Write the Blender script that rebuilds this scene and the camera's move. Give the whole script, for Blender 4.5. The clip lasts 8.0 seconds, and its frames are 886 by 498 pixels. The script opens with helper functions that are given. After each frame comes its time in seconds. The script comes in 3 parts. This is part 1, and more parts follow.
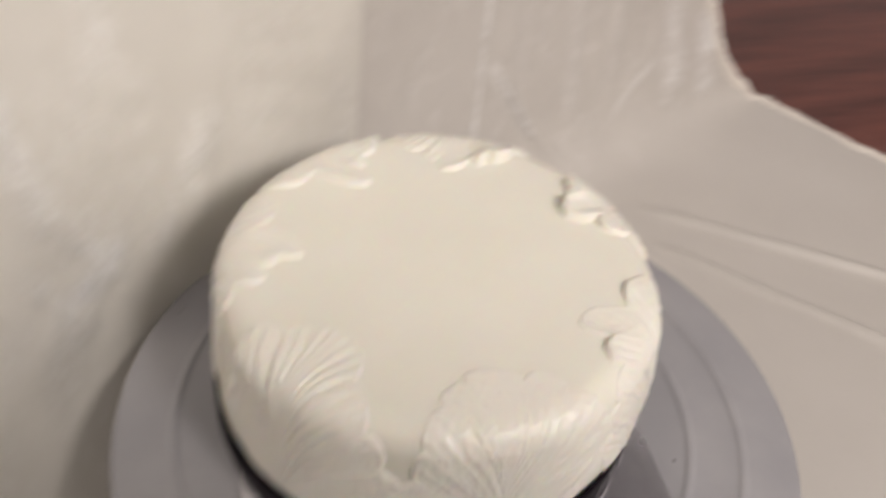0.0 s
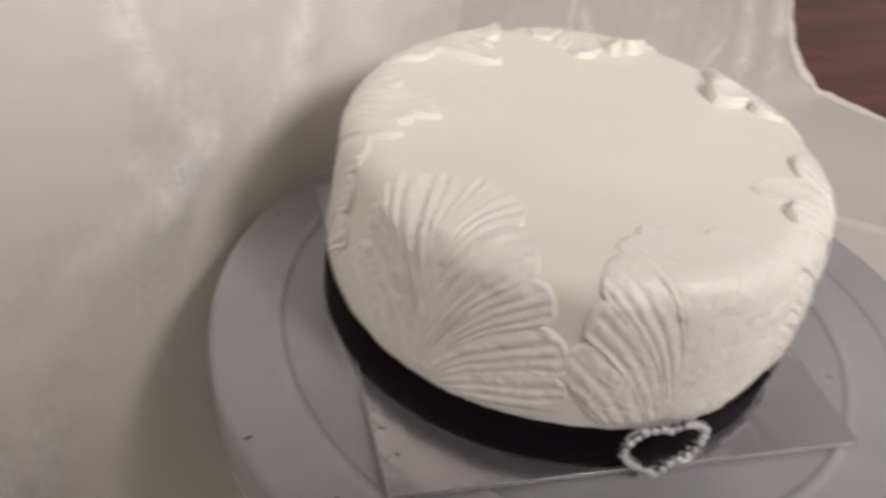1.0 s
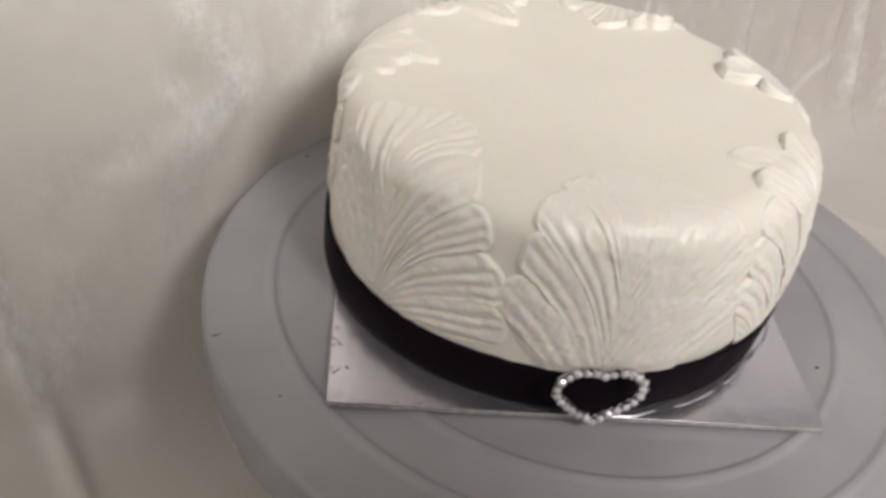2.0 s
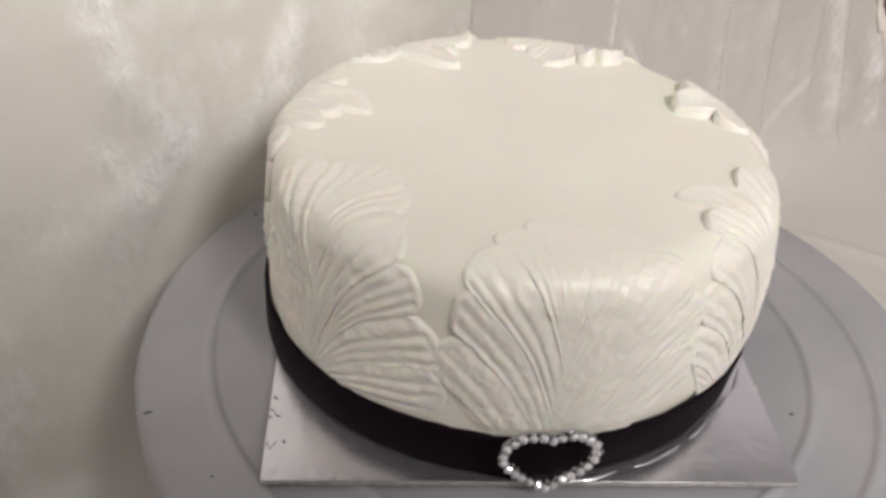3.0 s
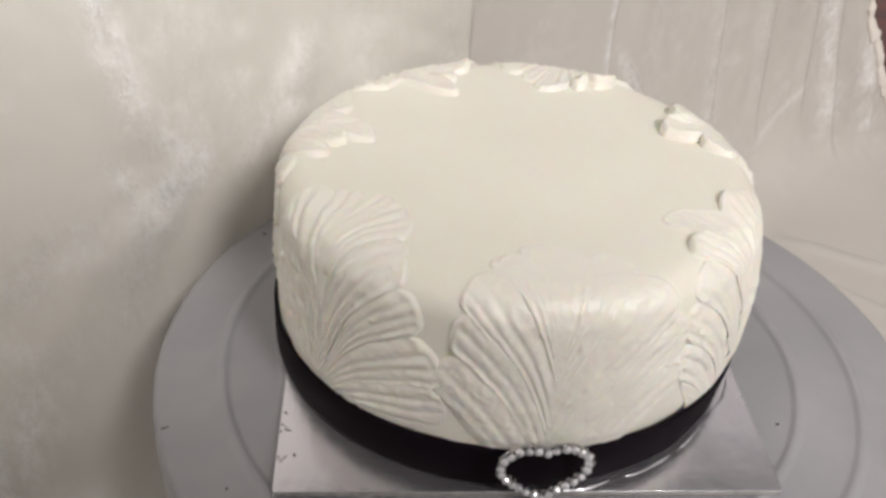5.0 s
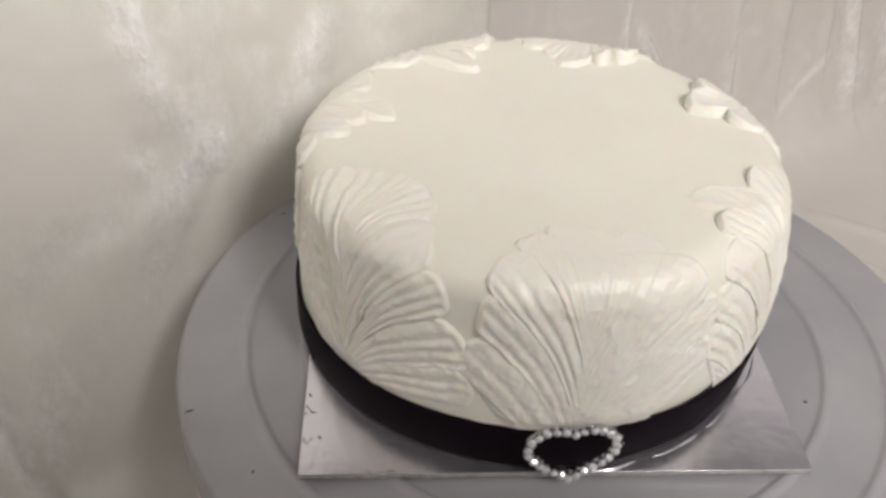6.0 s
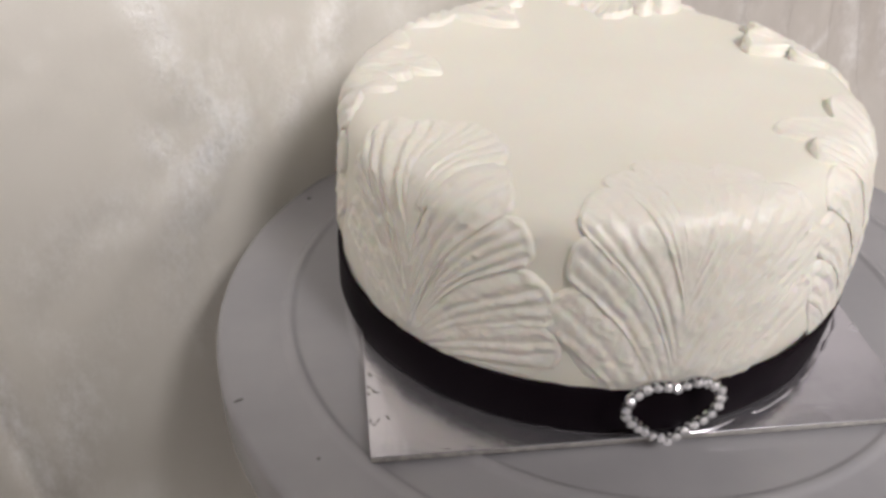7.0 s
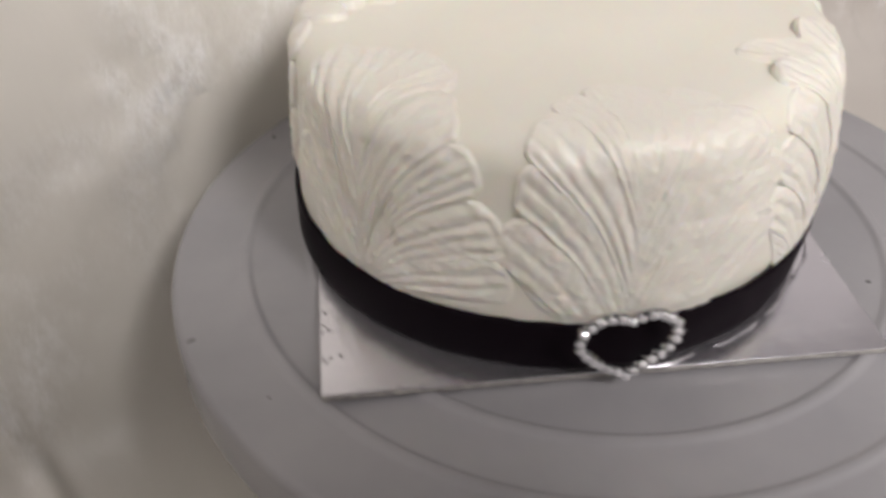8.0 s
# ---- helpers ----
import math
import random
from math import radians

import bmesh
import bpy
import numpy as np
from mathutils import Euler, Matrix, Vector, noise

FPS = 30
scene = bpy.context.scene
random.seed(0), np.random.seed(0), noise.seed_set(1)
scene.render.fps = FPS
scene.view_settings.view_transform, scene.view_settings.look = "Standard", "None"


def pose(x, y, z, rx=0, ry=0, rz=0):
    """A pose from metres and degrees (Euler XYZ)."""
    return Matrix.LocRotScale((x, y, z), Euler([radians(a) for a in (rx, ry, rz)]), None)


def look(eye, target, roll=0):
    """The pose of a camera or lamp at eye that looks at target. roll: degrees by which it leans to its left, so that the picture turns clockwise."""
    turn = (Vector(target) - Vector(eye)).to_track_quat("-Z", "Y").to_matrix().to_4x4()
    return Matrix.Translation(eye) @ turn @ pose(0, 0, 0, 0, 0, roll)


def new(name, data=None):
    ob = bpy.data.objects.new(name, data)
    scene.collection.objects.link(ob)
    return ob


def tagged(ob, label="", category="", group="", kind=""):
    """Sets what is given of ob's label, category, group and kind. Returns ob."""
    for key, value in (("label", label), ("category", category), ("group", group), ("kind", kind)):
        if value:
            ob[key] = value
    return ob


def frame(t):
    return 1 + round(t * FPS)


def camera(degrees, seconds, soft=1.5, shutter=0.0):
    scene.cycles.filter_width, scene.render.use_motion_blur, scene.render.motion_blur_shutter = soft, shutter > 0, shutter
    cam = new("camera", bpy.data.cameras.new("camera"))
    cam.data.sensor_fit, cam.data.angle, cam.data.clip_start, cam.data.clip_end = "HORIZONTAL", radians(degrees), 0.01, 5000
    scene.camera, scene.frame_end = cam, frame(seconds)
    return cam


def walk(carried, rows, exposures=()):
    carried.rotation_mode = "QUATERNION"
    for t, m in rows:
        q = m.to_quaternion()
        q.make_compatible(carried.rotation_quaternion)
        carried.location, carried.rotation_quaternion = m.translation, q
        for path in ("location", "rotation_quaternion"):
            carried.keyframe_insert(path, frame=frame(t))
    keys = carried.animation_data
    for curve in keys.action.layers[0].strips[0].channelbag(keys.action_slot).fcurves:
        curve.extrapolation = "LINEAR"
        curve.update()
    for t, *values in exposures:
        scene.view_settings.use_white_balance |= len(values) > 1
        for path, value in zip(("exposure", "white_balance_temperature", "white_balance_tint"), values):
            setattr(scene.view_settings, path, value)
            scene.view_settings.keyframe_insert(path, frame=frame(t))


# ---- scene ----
# seconds, eye x, y, z, heading, pitch, roll
PATH = [
    (0.0, -0.1040, -0.3149, 0.5340, -18.55, -42.33, 7.31),
    (0.1, -0.1108, -0.3039, 0.5157, -22.71, -40.06, 6.22),
    (0.3, -0.1375, -0.2939, 0.4985, -25.69, -40.26, 7.51),
    (0.5, -0.1514, -0.2961, 0.4870, -26.02, -38.92, 8.24),
    (0.7, -0.1593, -0.3057, 0.4674, -25.53, -38.08, 9.50),
    (0.8, -0.1586, -0.3207, 0.4474, -22.35, -37.53, 8.19),
    (1.0, -0.1682, -0.3269, 0.4264, -18.96, -37.29, 8.88),
    (1.2, -0.1591, -0.3342, 0.4166, -12.59, -36.16, 9.14),
    (1.5, -0.1419, -0.3481, 0.4121, -7.71, -36.38, 11.17),
    (1.7, -0.1193, -0.3758, 0.4120, -7.35, -37.14, 10.13),
    (2.8, -0.0686, -0.3690, 0.4212, -5.74, -34.73, 4.91),
    (3.0, -0.0608, -0.3538, 0.4106, -5.24, -34.78, 4.31),
    (3.2, -0.0533, -0.3410, 0.4014, -4.31, -35.15, 2.61),
    (3.5, -0.0629, -0.3337, 0.3992, -4.07, -36.03, 2.83),
    (3.8, -0.0648, -0.3392, 0.3964, -3.72, -36.82, 2.87),
    (4.0, -0.0668, -0.3482, 0.4039, -4.42, -36.95, 3.40),
    (4.2, -0.0646, -0.3583, 0.4126, -2.23, -36.23, 1.94),
    (4.5, -0.0685, -0.3621, 0.4299, -3.52, -35.61, 3.46),
    (4.7, -0.0592, -0.3659, 0.4310, -4.71, -34.71, 3.81),
    (6.0, -0.0643, -0.3601, 0.4302, -3.99, -36.51, 2.48),
    (6.5, -0.0732, -0.3680, 0.4153, -3.98, -34.37, 2.16),
    (6.8, -0.0919, -0.3588, 0.3939, -5.47, -34.35, 1.79),
    (7.0, -0.1040, -0.3488, 0.3859, -6.91, -34.27, 0.73),
    (7.2, -0.1121, -0.3419, 0.3806, -8.95, -32.94, 0.38),
    (7.5, -0.1223, -0.3295, 0.3763, -10.67, -33.80, -1.41),
    (7.7, -0.1187, -0.3369, 0.3675, -10.08, -34.02, -1.52),
    (8.0, -0.0816, -0.3463, 0.3749, -5.98, -37.21, -0.64),
]


def eye_pose(x, y, z, yaw, pitch, roll):
    a, b = radians(yaw), radians(pitch)
    ahead = Vector((-math.sin(a) * math.cos(b), math.cos(a) * math.cos(b), math.sin(b)))
    return look((x, y, z), Vector((x, y, z)) + ahead, roll)


cam = camera(49.44, 8.0, soft=3.2, shutter=0.5)
# seconds, stops, kelvin, tint
GRADE = [(0.0, -0.05, 6800, 12), (0.5, -0.15, 6680, 12), (1.0, -0.06, 6580, 12), (1.5, 0.0, 6550, 11), (3.0, 0.02, 6500, 10), (4.5, 0.05, 6480, 9), (6.5, 0.05, 6500, 10), (7.0, 0.08, 6450, 11), (7.5, 0.18, 6480, 11), (8.0, 0.04, 6480, 11)]
walk(cam, [(t, eye_pose(*row)) for t, *row in PATH], GRADE)

# ---- light ----
TT = 0.13  # height of the turntable's plate over the table
world = bpy.data.worlds.new("room_air")
scene.world = world
world.use_nodes = True
world.node_tree.nodes["Background"].inputs[0].default_value = (0.9, 0.87, 0.8, 1)
world.node_tree.nodes["Background"].inputs[1].default_value = 0.02

bulb = bpy.data.lights.new("ceiling_bulb", "POINT")
bulb.energy, bulb.color, bulb.shadow_soft_size = 128, (1.0, 0.957, 0.936), 0.24
LAMP_AT = (0.70, -1.50, 1.66)
new("ceiling_bulb", bulb).location = LAMP_AT


# ---- materials ----
def material(name, color, rough=0.5, metal=0.0, spec=0.5):
    m = bpy.data.materials.new(name)
    m.use_nodes = True
    b = m.node_tree.nodes["Principled BSDF"]
    b.inputs["Base Color"].default_value = (*color, 1)
    b.inputs["Roughness"].default_value = rough
    b.inputs["Metallic"].default_value = metal
    b.inputs["Specular IOR Level"].default_value = spec
    return m, m.node_tree, b


def node(tree, kind, **values):
    n = tree.nodes.new(kind)
    for key, value in values.items():
        n.inputs[key].default_value = value
    return n


def coords(tree, scale=(1, 1, 1), turn=(0, 0, 0)):
    c = tree.nodes.new("ShaderNodeTexCoord")
    m = tree.nodes.new("ShaderNodeMapping")
    m.inputs["Scale"].default_value = scale
    m.inputs["Rotation"].default_value = turn
    tree.links.new(c.outputs["Object"], m.inputs["Vector"])
    return m.outputs["Vector"]


def noise_tex(tree, vec, scale, detail=4, rough=0.55):
    n = node(tree, "ShaderNodeTexNoise", Scale=scale, Detail=detail, Roughness=rough)
    tree.links.new(vec, n.inputs["Vector"])
    return n.outputs["Fac"]


def ramp(tree, fac, stops):
    r = tree.nodes.new("ShaderNodeValToRGB")
    while len(r.color_ramp.elements) < len(stops):
        r.color_ramp.elements.new(0.5)
    for e, (at, col) in zip(r.color_ramp.elements, stops):
        e.position, e.color = at, (*col, 1)
    tree.links.new(fac, r.inputs["Fac"])
    return r.outputs["Color"]


def remap(tree, fac, low, high):
    r = tree.nodes.new("ShaderNodeMapRange")
    r.inputs["To Min"].default_value, r.inputs["To Max"].default_value = low, high
    tree.links.new(fac, r.inputs["Value"])
    return r.outputs["Result"]


def bump(tree, bsdf, fac, strength, distance, before=None):
    b = node(tree, "ShaderNodeBump", Strength=strength, Distance=distance)
    tree.links.new(fac, b.inputs["Height"])
    if before is not None:
        tree.links.new(before, b.inputs["Normal"])
    tree.links.new(b.outputs["Normal"], bsdf.inputs["Normal"])
    return b.outputs["Normal"]


def fondant(name, base, pale, rough):
    m, t, b = material(name, base, rough)
    v = coords(t)
    t.links.new(ramp(t, noise_tex(t, v, 22, 5), [(0.3, base), (0.7, pale)]), b.inputs["Base Color"])
    t.links.new(remap(t, noise_tex(t, v, 60, 3), rough - 0.07, rough + 0.1), b.inputs["Roughness"])
    b.inputs["Subsurface Weight"].default_value = 0.25
    b.inputs["Subsurface Radius"].default_value = (0.008, 0.0045, 0.002)
    n = bump(t, b, noise_tex(t, v, 120, 3), 0.12, 0.001)
    bump(t, b, noise_tex(t, v, 1400, 2), 0.1, 0.0003, n)
    return m


M_ICING = fondant("ivory_icing", (0.83, 0.808, 0.716), (0.855, 0.836, 0.748), 0.36)
M_LEAF = fondant("pearl_icing", (0.855, 0.828, 0.748), (0.885, 0.86, 0.79), 0.40)
lt = M_LEAF.node_tree
lb = lt.nodes["Principled BSDF"]
bump(lt, lb, noise_tex(lt, coords(lt), 400, 4), 0.42, 0.0009, lb.inputs["Normal"].links[0].from_socket)
M_LEAF.node_tree.nodes["Principled BSDF"].inputs["Coat Weight"].default_value = 0.3
M_LEAF.node_tree.nodes["Principled BSDF"].inputs["Coat Roughness"].default_value = 0.3

M_RIBBON, t, b = material("black_satin", (0.0085, 0.0055, 0.008), 0.5, spec=0.04)
v = coords(t, (1, 1, 1))
bump(t, b, noise_tex(t, v, 2500, 2), 0.25, 0.0002)

M_FOIL, t, b = material("silver_foil", (0.72, 0.71, 0.765), 0.2, 0.9)
v = coords(t)
t.links.new(remap(t, noise_tex(t, v, 12, 3), 0.10, 0.36), b.inputs["Roughness"])
n = bump(t, b, noise_tex(t, v, 26, 2), 0.10, 0.002)
n = bump(t, b, noise_tex(t, coords(t, (1, 0.3, 1), (0, 0, 0.6)), 60, 7, 0.65), 0.26, 0.0014, n)
bump(t, b, noise_tex(t, coords(t, (0.25, 1, 1), (0, 0, 0.35)), 95, 5, 0.6), 0.14, 0.0010, n)

M_CARD, t, b = material("grey_card", (0.42, 0.40, 0.38), 0.8)
v = coords(t)
t.links.new(ramp(t, noise_tex(t, v, 300, 3), [(0.35, (0.3, 0.29, 0.28)), (0.7, (0.5, 0.48, 0.45))]), b.inputs["Base Color"])

M_PLATE, t, b = material("grey_plastic", (0.37, 0.375, 0.41), 0.42)
v = coords(t)
t.links.new(ramp(t, noise_tex(t, v, 14, 6), [(0.3, (0.31, 0.306, 0.324)), (0.7, (0.385, 0.378, 0.392))]), b.inputs["Base Color"])
t.links.new(remap(t, noise_tex(t, v, 25, 5), 0.15, 0.30), b.inputs["Roughness"])
bump(t, b, noise_tex(t, v, 900, 2), 0.06, 0.0003)

M_GEM, t, b = material("foiled_crystal", (0.97, 0.97, 1.0), 0.05, 0.6)
b.inputs["Coat Weight"].default_value = 1.0
b.inputs["Coat Roughness"].default_value = 0.02
M_CUP, t, b = material("dull_silver", (0.5, 0.5, 0.51), 0.2, 1.0)

SKEW = 0.36


def satin(name, base, pale):
    """Woven satin: soft gloss, fine weave, and a finer crumple where the cloth is crushed along its folds."""
    m, t, b = material(name, base, 0.4)
    v = coords(t)
    t.links.new(ramp(t, noise_tex(t, v, 5, 5), [(0.3, base), (0.7, pale)]), b.inputs["Base Color"])
    t.links.new(remap(t, noise_tex(t, v, 9, 5), 0.36, 0.47), b.inputs["Roughness"])
    b.inputs["Sheen Weight"].default_value = 0.12
    b.inputs["Sheen Roughness"].default_value = 0.35
    b.inputs["Specular IOR Level"].default_value = 1.0
    n = bump(t, b, noise_tex(t, coords(t, (1, 1, 0.5)), 60, 4), 0.15, 0.002)
    n = bump(t, b, noise_tex(t, v, 1300, 2), 0.3, 0.0004, n)
    crush = t.nodes.new("ShaderNodeAttribute")
    crush.attribute_name = "crumple"
    times_ = t.nodes.new("ShaderNodeMath")
    times_.operation = "MULTIPLY"
    feather = t.nodes.new("ShaderNodeMath")
    feather.operation = "MULTIPLY"
    patchy = t.nodes.new("ShaderNodeMapRange")
    patchy.inputs["From Min"].default_value, patchy.inputs["From Max"].default_value = 0.36, 0.62
    patchy.inputs["To Min"].default_value, patchy.inputs["To Max"].default_value = 0.25, 1.5
    t.links.new(noise_tex(t, coords(t, (1, 1, 0.55), (0, 0.35, 0)), 150, 8, 0.72), patchy.inputs["Value"])
    t.links.new(patchy.outputs["Result"], feather.inputs[0])
    t.links.new(crush.outputs["Fac"], feather.inputs[1])
    t.links.new(noise_tex(t, coords(t, (1, 1, 0.6)), 650, 4, 0.65), times_.inputs[0])
    t.links.new(feather.outputs[0], times_.inputs[1])
    bump(t, b, times_.outputs[0], 1.0, 0.0006, n)
    # where it is crushed the threads lie askew: the gloss is stronger there and drawn out across them
    t.links.new(remap(t, crush.outputs["Fac"], 0.0, 0.92), b.inputs["Anisotropic"])
    t.links.new(remap(t, times_.outputs[0], 1.5, 5.6), b.inputs["IOR"])
    b.inputs["Anisotropic Rotation"].default_value = SKEW
    askew = t.nodes.new("ShaderNodeTangent")
    askew.direction_type, askew.axis = "RADIAL", "Z"
    t.links.new(askew.outputs["Tangent"], b.inputs["Tangent"])
    rub = t.nodes.new("ShaderNodeMix")
    t.links.new(crush.outputs["Fac"], rub.inputs["Factor"])
    t.links.new(b.inputs["Roughness"].links[0].from_socket, rub.inputs["A"])
    rub.inputs["B"].default_value = 0.56
    t.links.new(rub.outputs["Result"], b.inputs["Roughness"])
    return m


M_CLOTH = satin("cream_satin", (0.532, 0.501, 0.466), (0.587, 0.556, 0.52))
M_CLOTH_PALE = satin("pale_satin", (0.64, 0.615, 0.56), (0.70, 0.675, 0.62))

M_HEM, t, b = material("white_hem", (0.78, 0.73, 0.67), 0.8)
bump(t, b, noise_tex(t, coords(t), 700, 3), 0.6, 0.0012)

M_WOOD, t, b = material("mahogany", (0.12, 0.03, 0.02), 0.42, spec=0.35)
v = coords(t, (1, 1, 1), (0, 0, radians(38)))
w = node(t, "ShaderNodeTexWave", Scale=3.0, Distortion=9.0, Detail=5.0)
w.inputs["Detail Scale"].default_value = 1.6
vs = coords(t, (0.35, 2.2, 1), (0, 0, radians(38)))
t.links.new(vs, w.inputs["Vector"])
grain = noise_tex(t, coords(t, (2.2, 15, 1), (0, 0, radians(38))), 4, 7, 0.62)
mix = t.nodes.new("ShaderNodeMix")
mix.inputs["Factor"].default_value = 0.72
t.links.new(w.outputs["Fac"], mix.inputs["A"])
t.links.new(grain, mix.inputs["B"])
t.links.new(ramp(t, mix.outputs["Result"], [(0.28, (0.082, 0.026, 0.022)), (0.5, (0.125, 0.040, 0.033)), (0.75, (0.175, 0.058, 0.045))]), b.inputs["Base Color"])
bump(t, b, grain, 0.08, 0.0005)

# unseen room: tones chosen per surface to steer bounced light; this one returns less
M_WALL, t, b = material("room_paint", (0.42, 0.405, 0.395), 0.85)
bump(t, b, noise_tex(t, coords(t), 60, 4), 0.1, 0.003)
# white reflector tone of the north and west walls, brightens foil and cake
M_BOUNCE, t, b = material("bounce_white", (0.82, 0.80, 0.785), 0.85)
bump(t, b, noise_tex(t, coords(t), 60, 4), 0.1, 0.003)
# kept dark to hold down the light from above
M_CEIL, t, b = material("ceiling_paint", (0.15, 0.147, 0.144), 0.9)
bump(t, b, noise_tex(t, coords(t), 90, 4), 0.1, 0.002)
# for the added shading wall only, dark so that it bounces little
M_DARK, t, b = material("shade_wall_dark", (0.06, 0.057, 0.057), 0.85)
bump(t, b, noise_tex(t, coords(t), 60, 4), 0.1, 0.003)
M_FLOOR, t, b = material("room_floor", (0.30, 0.24, 0.19), 0.5)
t.links.new(ramp(t, noise_tex(t, coords(t, (1, 8, 1)), 3, 5), [(0.3, (0.22, 0.17, 0.13)), (0.7, (0.36, 0.29, 0.23))]), b.inputs["Base Color"])
M_SPECK, t, b = material("dark_speck", (0.03, 0.026, 0.024), 0.7)
M_SCUFF, t, b = material("grey_scuff", (0.085, 0.075, 0.066), 0.7)


# ---- mesh helpers ----
def thing(name, label, category, at=(0, 0, 0), group=""):
    ob = new(name)
    ob.location = at
    ob.empty_display_size = 0.02
    return tagged(ob, label, category, group)


def part(name, bm, mat, parent=None, label="", smooth=True):
    me = bpy.data.meshes.new(name)
    bm.to_mesh(me)
    bm.free()
    me.materials.append(mat)
    if smooth:
        me.polygons.foreach_set("use_smooth", [True] * len(me.polygons))
    ob = new(name, me)
    ob.parent = parent
    if label:
        ob["label"] = label
    return ob


def sheet(name, pts, mat, parent=None, label="", closed_u=False, smooth=True):
    """A mesh from a grid of points, rows by columns."""
    nu, nv = pts.shape[:2]
    idx = np.arange(nu * nv).reshape(nu, nv)
    nxt = np.roll(idx, -1, 0) if closed_u else idx[1:]
    cur = idx if closed_u else idx[:-1]
    quads = np.stack([cur[:, :-1], nxt[:, :-1], nxt[:, 1:], cur[:, 1:]], -1).reshape(-1, 4)
    me = bpy.data.meshes.new(name)
    me.from_pydata(pts.reshape(-1, 3).tolist(), [], quads.tolist())
    me.materials.append(mat)
    if smooth:
        me.polygons.foreach_set("use_smooth", [True] * len(me.polygons))
    me.update()
    ob = new(name, me)
    ob.parent = parent
    if label:
        ob["label"] = label
    return ob


def lathe(name, profile, mat, parent=None, label="", n=160, wobble=None):
    """A turned body from (radius, height) pairs, from its axis at the bottom to its axis at the top."""
    a = np.arange(n) * 2 * math.pi / n
    prof = np.array(profile, float)
    r, z = np.maximum(prof[:, 0], 1e-5), prof[:, 1]
    rr = np.repeat(r[None], n, 0)
    zz = np.repeat(z[None], n, 0)
    if wobble:
        rr, zz = wobble(a[:, None], rr, zz)
    pts = np.stack([rr * np.cos(a)[:, None], rr * np.sin(a)[:, None], zz], -1)
    return sheet(name, pts, mat, parent, label, closed_u=True)


def arc(cx, cz, r, a0, a1, n):
    return [(cx + r * math.cos(radians(a0 + (a1 - a0) * i / n)), cz + r * math.sin(radians(a0 + (a1 - a0) * i / n))) for i in range(n + 1)]


def box(bm, size, at=(0, 0, 0), bevel=0.0):
    made = bmesh.ops.create_cube(bm, size=1.0)["verts"]
    bmesh.ops.transform(bm, matrix=Matrix.Translation(at) @ Matrix.Diagonal((*size, 1)), verts=made)
    if bevel:
        edges = list({e for vtx in made for e in vtx.link_edges})
        bmesh.ops.bevel(bm, geom=edges, offset=bevel, segments=2, affect="EDGES", profile=0.7)
    return bm


def smooth01(x):
    x = np.clip(x, 0, 1)
    return x * x * (3 - 2 * x)


# ---- room ----
def slab(name, size, at, mat, kind_label, category):
    ob = part(name, box(bmesh.new(), size, at), mat, smooth=False)
    return tagged(ob, kind_label, category, kind="structure")


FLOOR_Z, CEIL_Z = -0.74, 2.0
# the west wall stands close in to fill the cake's left side
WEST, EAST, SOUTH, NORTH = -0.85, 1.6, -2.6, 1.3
SCREEN_W, SCREEN_X, SCREEN_Z = -0.40, 0.13, 0.69  # ends and top of the added shading wall
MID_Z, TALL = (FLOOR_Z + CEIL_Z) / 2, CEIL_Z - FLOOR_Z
MID_X, MID_Y, WIDE_X, WIDE_Y = (WEST + EAST) / 2, (SOUTH + NORTH) / 2, EAST - WEST, NORTH - SOUTH
slab("floor", (WIDE_X, WIDE_Y, 0.1), (MID_X, MID_Y, FLOOR_Z - 0.05), M_FLOOR, "brown wooden floor of the room", "floor")
slab("ceiling", (WIDE_X, WIDE_Y, 0.1), (MID_X, MID_Y, CEIL_Z + 0.05), M_CEIL, "plain grey painted ceiling", "ceiling")
# unseen walls: north and west white as reflectors, south and east darker
slab("wall_north", (WIDE_X, 0.1, TALL), (MID_X, NORTH + 0.05, MID_Z), M_BOUNCE, "plain unseen wall, made white to bounce light onto the cake", "wall")
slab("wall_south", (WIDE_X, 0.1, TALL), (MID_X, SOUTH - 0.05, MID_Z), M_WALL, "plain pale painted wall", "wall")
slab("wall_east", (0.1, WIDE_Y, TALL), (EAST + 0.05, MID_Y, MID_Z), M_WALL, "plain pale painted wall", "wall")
slab("wall_west", (0.1, WIDE_Y, TALL), (WEST - 0.05, MID_Y, MID_Z), M_BOUNCE, "plain unseen wall, made white to bounce light onto the cake", "wall")
# unseen dark wall added behind the photographer's place to block bulb light, lower at its end
slab("shade_wall", (SCREEN_X - SCREEN_W, 0.06, SCREEN_Z - FLOOR_Z), ((SCREEN_X + SCREEN_W) / 2, -0.55, (SCREEN_Z + FLOOR_Z) / 2), M_DARK, "unseen low dark wall added to shade the cake and cloth", "wall")
slab("shade_wall_end", (0.085, 0.06, SCREEN_Z - 0.03 - FLOOR_Z), (SCREEN_X + 0.0425, -0.55, (SCREEN_Z - 0.03 + FLOOR_Z) / 2), M_DARK, "unseen lower end of the added shading wall", "wall")


# ---- table ----
def build_table():
    t = thing("table", "dark red mahogany table under the cream cloth", "table", (0.25, 0.33, 0))
    part("tabletop", box(bmesh.new(), (2.0, 1.55, 0.035), (0, 0, -0.0175), 0.004), M_WOOD, t)
    for sx in (-1, 1):
        for sy in (-1, 1):
            part("leg", box(bmesh.new(), (0.07, 0.07, 0.705), (sx * 0.9, sy * 0.68, -0.3875), 0.004), M_WOOD, t)
    return t


build_table()

# ---- cloth backdrop ----
D = np.array([0.575, -0.818])  # from the cloth's foot out over the table
